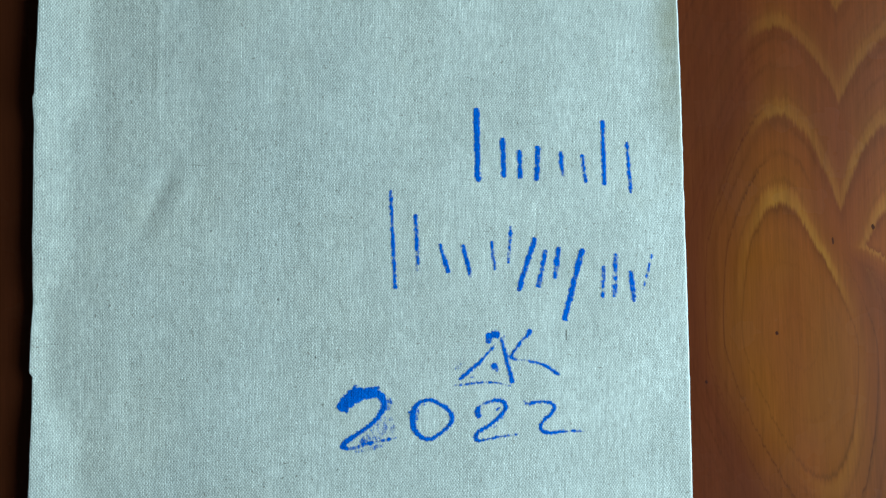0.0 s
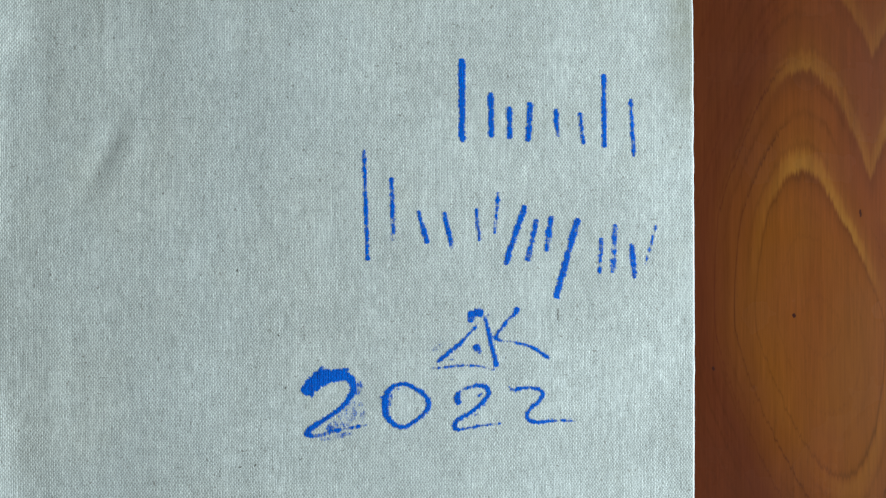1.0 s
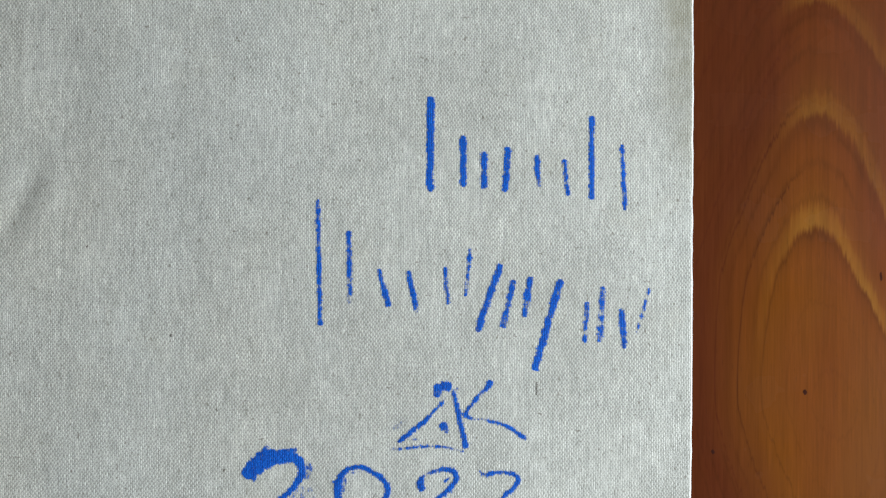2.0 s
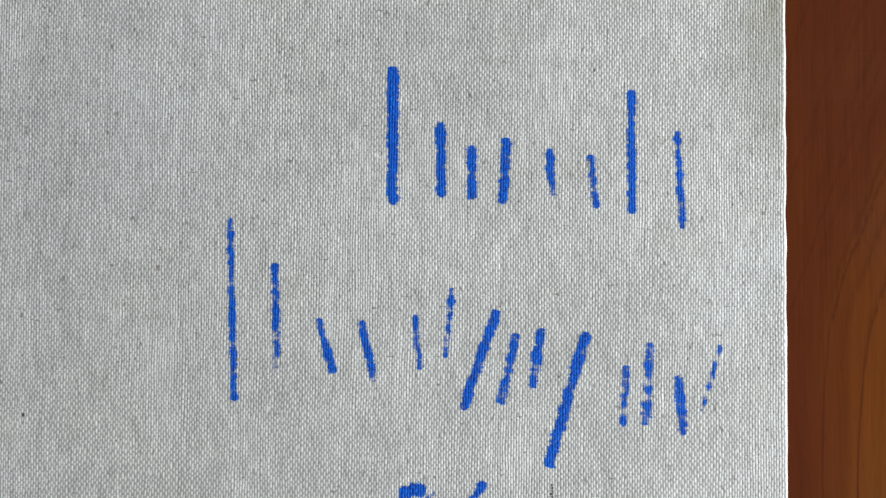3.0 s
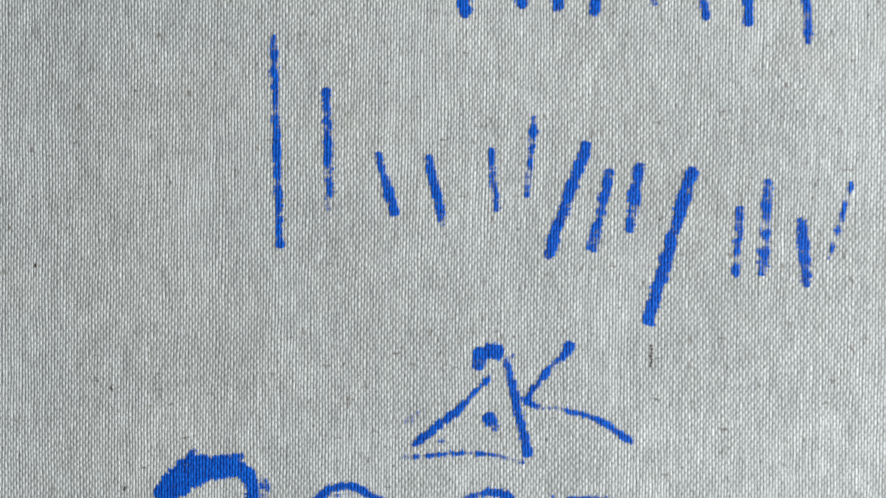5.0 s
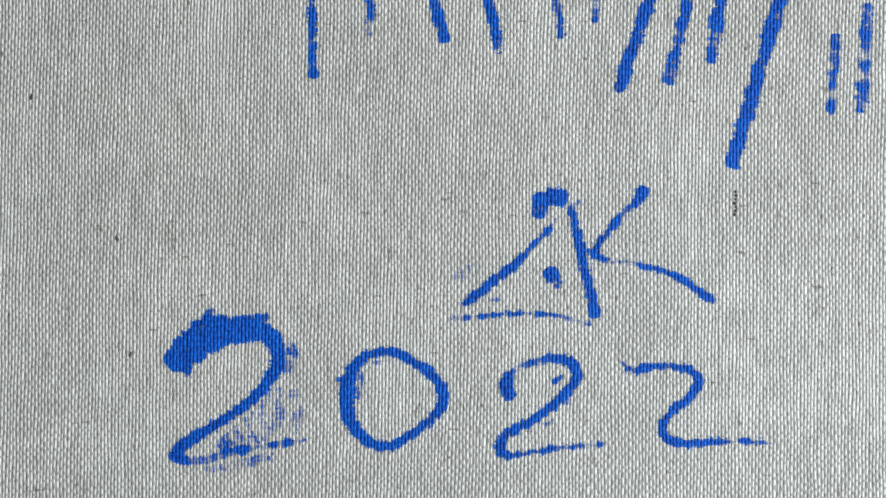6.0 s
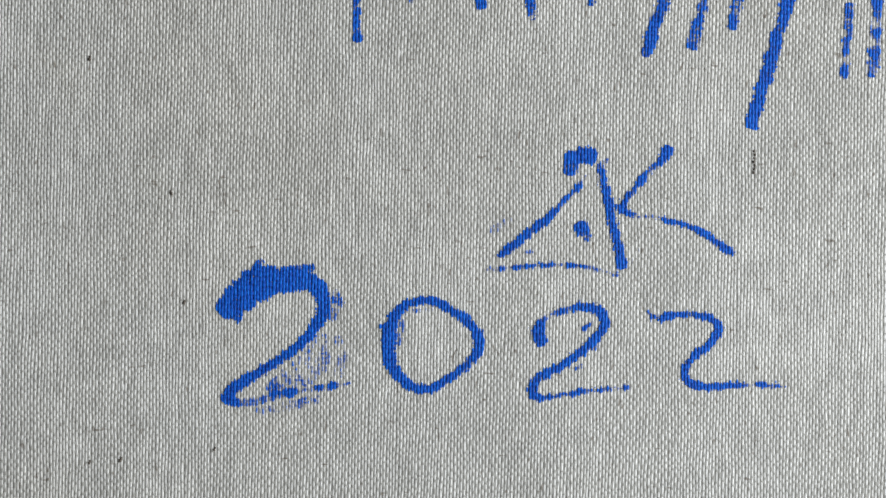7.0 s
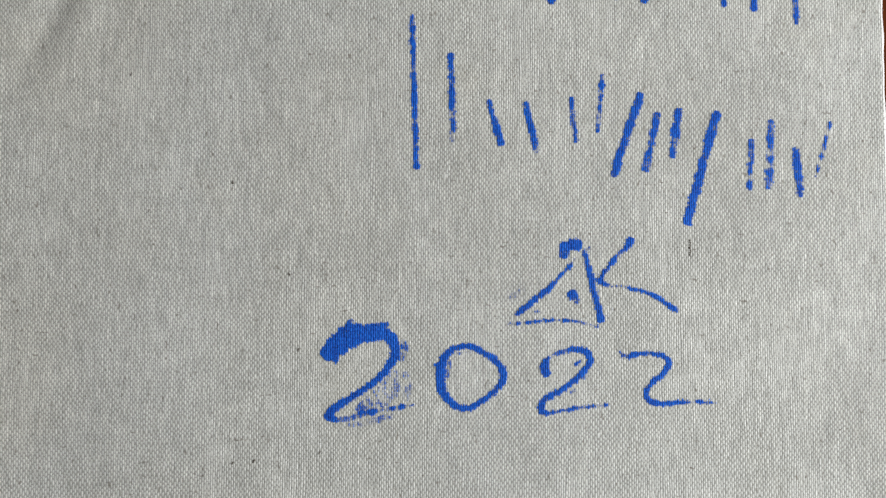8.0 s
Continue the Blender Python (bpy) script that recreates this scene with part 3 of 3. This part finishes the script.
stroke("angle_arm", [(38.9, 13.9, 2.2, 1.0), (38.4, 12.6, 1.7, 0.9), (34.6, 8.7, 1.4, 0.85), (30.4, 3.2, 1.6, 0.95), (30.6, 1.9, 1.5, 0.9)], canvas, "blue painted arm ending in a blob", 17)
stroke("angle_arm", [(31.0, 1.4, 1.3, 0.82), (35.0, 0.8, 1.2, 0.72), (39.1, 0.2, 1.3, 0.74), (45.4, -1.8, 1.3, 0.9), (51.9, -6.0, 1.3, 0.95)], canvas, "thin curved blue painted arm", 19)

# the year 2022 in brushed figures
YEAR = "blue hand-brushed figure of the year"
two = stroke("year_figure", [(-46.6, -18.6, 4.4, 1.0), (-44.2, -16.4, 5.8, 1.0), (-40.6, -13.6, 6.6, 1.0), (-36.4, -13.0, 5.0, 1.0), (-32.2, -12.8, 4.0, 1.0), (-29.4, -14.0, 3.1, 1.0), (-27.8, -17.4, 2.6, 1.0), (-28.8, -21.2, 2.2, 0.98),
    (-33.2, -26.2, 1.9, 0.98), (-39.2, -30.4, 1.8, 1.0), (-45.0, -34.2, 2.1, 1.0), (-46.6, -36.2, 2.3, 1.0)], canvas, YEAR + ", thickly loaded at its head", 23)
stroke("paint_dab", [(-41.8, -12.0, 2.8, 0.95), (-40.2, -9.4, 1.2, 0.85)], two, "ragged lip of blue paint", 22)
stroke("paint_dab", [(-46.0, -19.6, 2.2, 0.9), (-44.6, -20.6, 1.8, 0.75)], two, "ragged lip of blue paint", 26)
stroke("paint_dab", [(-34.0, -10.6, 1.6, 0.66), (-30.4, -10.4, 1.8, 0.60)], two, "ragged lip of blue paint", 28)
stroke("foot", [(-46.0, -36.8, 1.9, 0.9), (-41.4, -37.0, 1.9, 0.72), (-36.0, -35.4, 1.7, 0.74), (-31.6, -34.4, 1.5, 0.70), (-28.0, -33.9, 1.6, 0.76), (-22.8, -33.0, 1.1, 0.60)], two, "dry broken blue foot", 24)
stroke("smear", [(-28.6, -23.0, 3.2, 0.40), (-29.6, -27.5, 7.0, 0.42), (-32.0, -31.0, 6.5, 0.46), (-37.0, -34.0, 4.0, 0.48)], two, "faint dry blue smear", 25, 0.00003)
stroke("smear", [(-26.0, -15.4, 2.2, 0.62), (-25.0, -17.4, 2.4, 0.66), (-26.4, -20.2, 2.2, 0.60)], two, "faint dry blue smear", 27, 0.00003)
stroke("smear", [(-25.0, -24.6, 2.4, 0.50), (-23.4, -26.2, 2.0, 0.46), (-24.6, -30.4, 3.4, 0.40)], two, "faint dry blue smear", 30, 0.00003)
stroke("smear", [(-40.0, -38.6, 2.0, 0.42), (-34.0, -37.4, 2.6, 0.48), (-29.0, -36.0, 2.0, 0.40)], two, "faint dry blue smear", 29, 0.00003)

oval = stroke("year_figure", [(-8.4, -16.3, 1.6, 0.98), (-12.2, -17.7, 1.9, 0.98), (-14.5, -20.8, 2.3, 1.0), (-15.0, -25.0, 2.5, 1.0), (-14.4, -29.0, 2.2, 1.0), (-12.0, -32.2, 1.7, 1.0), (-8.6, -33.9, 1.7, 1.0),
    (-5.0, -32.9, 1.5, 0.98), (-1.0, -30.2, 1.5, 1.0), (1.9, -27.0, 1.7, 1.0), (2.7, -23.8, 1.9, 1.0), (1.0, -20.9, 1.7, 1.0), (-2.8, -18.1, 1.7, 1.0), (-6.0, -16.6, 1.6, 0.98), (-8.8, -16.2, 1.6, 0.98)], canvas, YEAR, 31)
stroke("paint_dab", [(-16.4, -21.8, 1.1, 0.8), (-15.2, -21.6, 1.4, 0.9)], oval, "ragged lip of blue paint", 33)
stroke("smear", [(-12.4, -21.0, 2.0, 0.52), (-13.0, -24.6, 1.8, 0.56)], oval, "faint dry blue smear", 35, 0.00003)
stroke("smear", [(-10.8, -18.6, 1.6, 0.52), (-6.6, -18.2, 1.4, 0.46)], oval, "faint dry blue smear", 37, 0.00003)

two = stroke("year_figure", [(14.9, -24.0, 2.2, 1.0), (14.2, -21.6, 2.3, 0.95), (15.6, -19.4, 1.5, 0.72), (18.4, -18.2, 1.4, 0.62), (23.4, -17.1, 1.9, 0.86), (26.4, -18.2, 1.9, 1.0), (27.0, -20.6, 1.9, 1.0), (25.0, -23.8, 1.8, 1.0),
    (19.6, -28.2, 1.5, 0.98), (14.6, -31.4, 1.6, 1.0), (13.2, -33.8, 1.7, 1.0), (14.2, -35.0, 1.5, 0.92)], canvas, YEAR, 41)
stroke("foot", [(14.4, -35.1, 1.4, 0.84), (19.4, -34.3, 1.2, 0.70), (24.6, -33.5, 1.3, 0.72), (32.4, -32.6, 1.2, 0.68)], two, "dry broken blue foot", 42)
stroke("smear", [(23.0, -21.4, 1.2, 0.70), (24.6, -20.3, 1.2, 0.66)], two, "faint dry blue smear", 43)
stroke("smear", [(26.6, -22.6, 2.2, 0.50), (25.4, -25.0, 1.6, 0.40)], two, "faint dry blue smear", 44, 0.00003)
stroke("smear", [(21.6, -29.4, 1.0, 0.62), (22.6, -28.4, 1.0, 0.66)], two, "faint dry blue smear", 45)
stroke("smear", [(22.6, -16.0, 1.6, 0.44), (26.6, -16.6, 1.6, 0.46)], two, "faint dry blue smear", 46, 0.00003)

two = stroke("year_figure", [(35.8, -18.0, 1.1, 0.66), (37.8, -18.9, 1.8, 0.90), (42.6, -18.2, 1.4, 0.78), (47.4, -18.7, 1.6, 0.95), (49.6, -20.8, 1.8, 1.0), (48.0, -23.6, 1.5, 0.98), (44.4, -26.8, 1.5, 1.0),
    (43.0, -29.8, 1.7, 1.0), (44.8, -32.0, 1.6, 1.0), (50.0, -32.2, 1.4, 0.90)], canvas, YEAR, 51)
stroke("foot", [(50.0, -32.2, 1.3, 0.84), (56.0, -31.8, 1.1, 0.70), (63.0, -32.1, 1.0, 0.60)], two, "dry broken blue foot", 52)

stroke("smear", [(11.0, -6.6, 1.2, 0.50), (13.6, -6.4, 1.2, 0.48)], canvas, "faint dry blue smear", 63, 0.00003)
stroke("smear", [(31.4, -8.6, 2.0, 0.38), (33.0, -6.0, 2.0, 0.36)], canvas, "faint dry blue smear", 65, 0.00003)
stroke("smear", [(25.6, 10.6, 1.6, 0.55), (27.0, 11.6, 1.4, 0.50)], canvas, "faint dry blue smear", 67, 0.00003)
stroke("smear", [(5.2, -2.4, 2.0, 0.40), (8.0, -0.6, 2.2, 0.42)], canvas, "faint dry blue smear", 61, 0.00003)


# specks of husk and a darker yarn end caught in the weave
def nubs(name, x, y, count, step, size, label, across=0.0):
    """A few joined grains lying along a thread."""
    bm = bmesh.new()
    for k in range(count):
        gx, gy = x + 0.00012 * math.sin(k * 1.9 + x * 1000) + across * k, y - step * k
        bmesh.ops.create_icosphere(bm, subdivisions=1, radius=size, matrix=Matrix.LocRotScale((gx, gy, face(gx, gy) + 0.00008), None, (0.75 + 0.3 * (k % 2), 1.25, 0.5)))
    return part(name, bm, HUSK, canvas, label, True)


nubs("dark_yarn", 0.0560, 0.0140, 7, 0.0007, 0.00028, "short dark slub of yarn")
for hx, hy, count in ((-113.0, 90.5, 11), (-129.0, -13.0, 5), (-97.0, 91.0, 4), (-176.0, 11.8, 9)):
    nubs("dark_yarn", hx / 1000, hy / 1000, count, 0.00004, 0.00017, "thin dark weft slub", 0.0007)
for hx, hy, size in ((-58.0, 4.0, 0.30), (-67.0, -48.4, 0.34), (-73.0, -49.0, 0.26), (-55.2, -17.4, 0.28), (-48.7, -46.0, 0.24), (-74.5, 30.0, 0.36), (66.0, 116.0, 0.22), (-104.0, 61.0, 0.30)):
    nubs("husk_speck", hx / 1000, hy / 1000, 2, 0.0004, size / 1000, "tiny dark brown speck of husk")
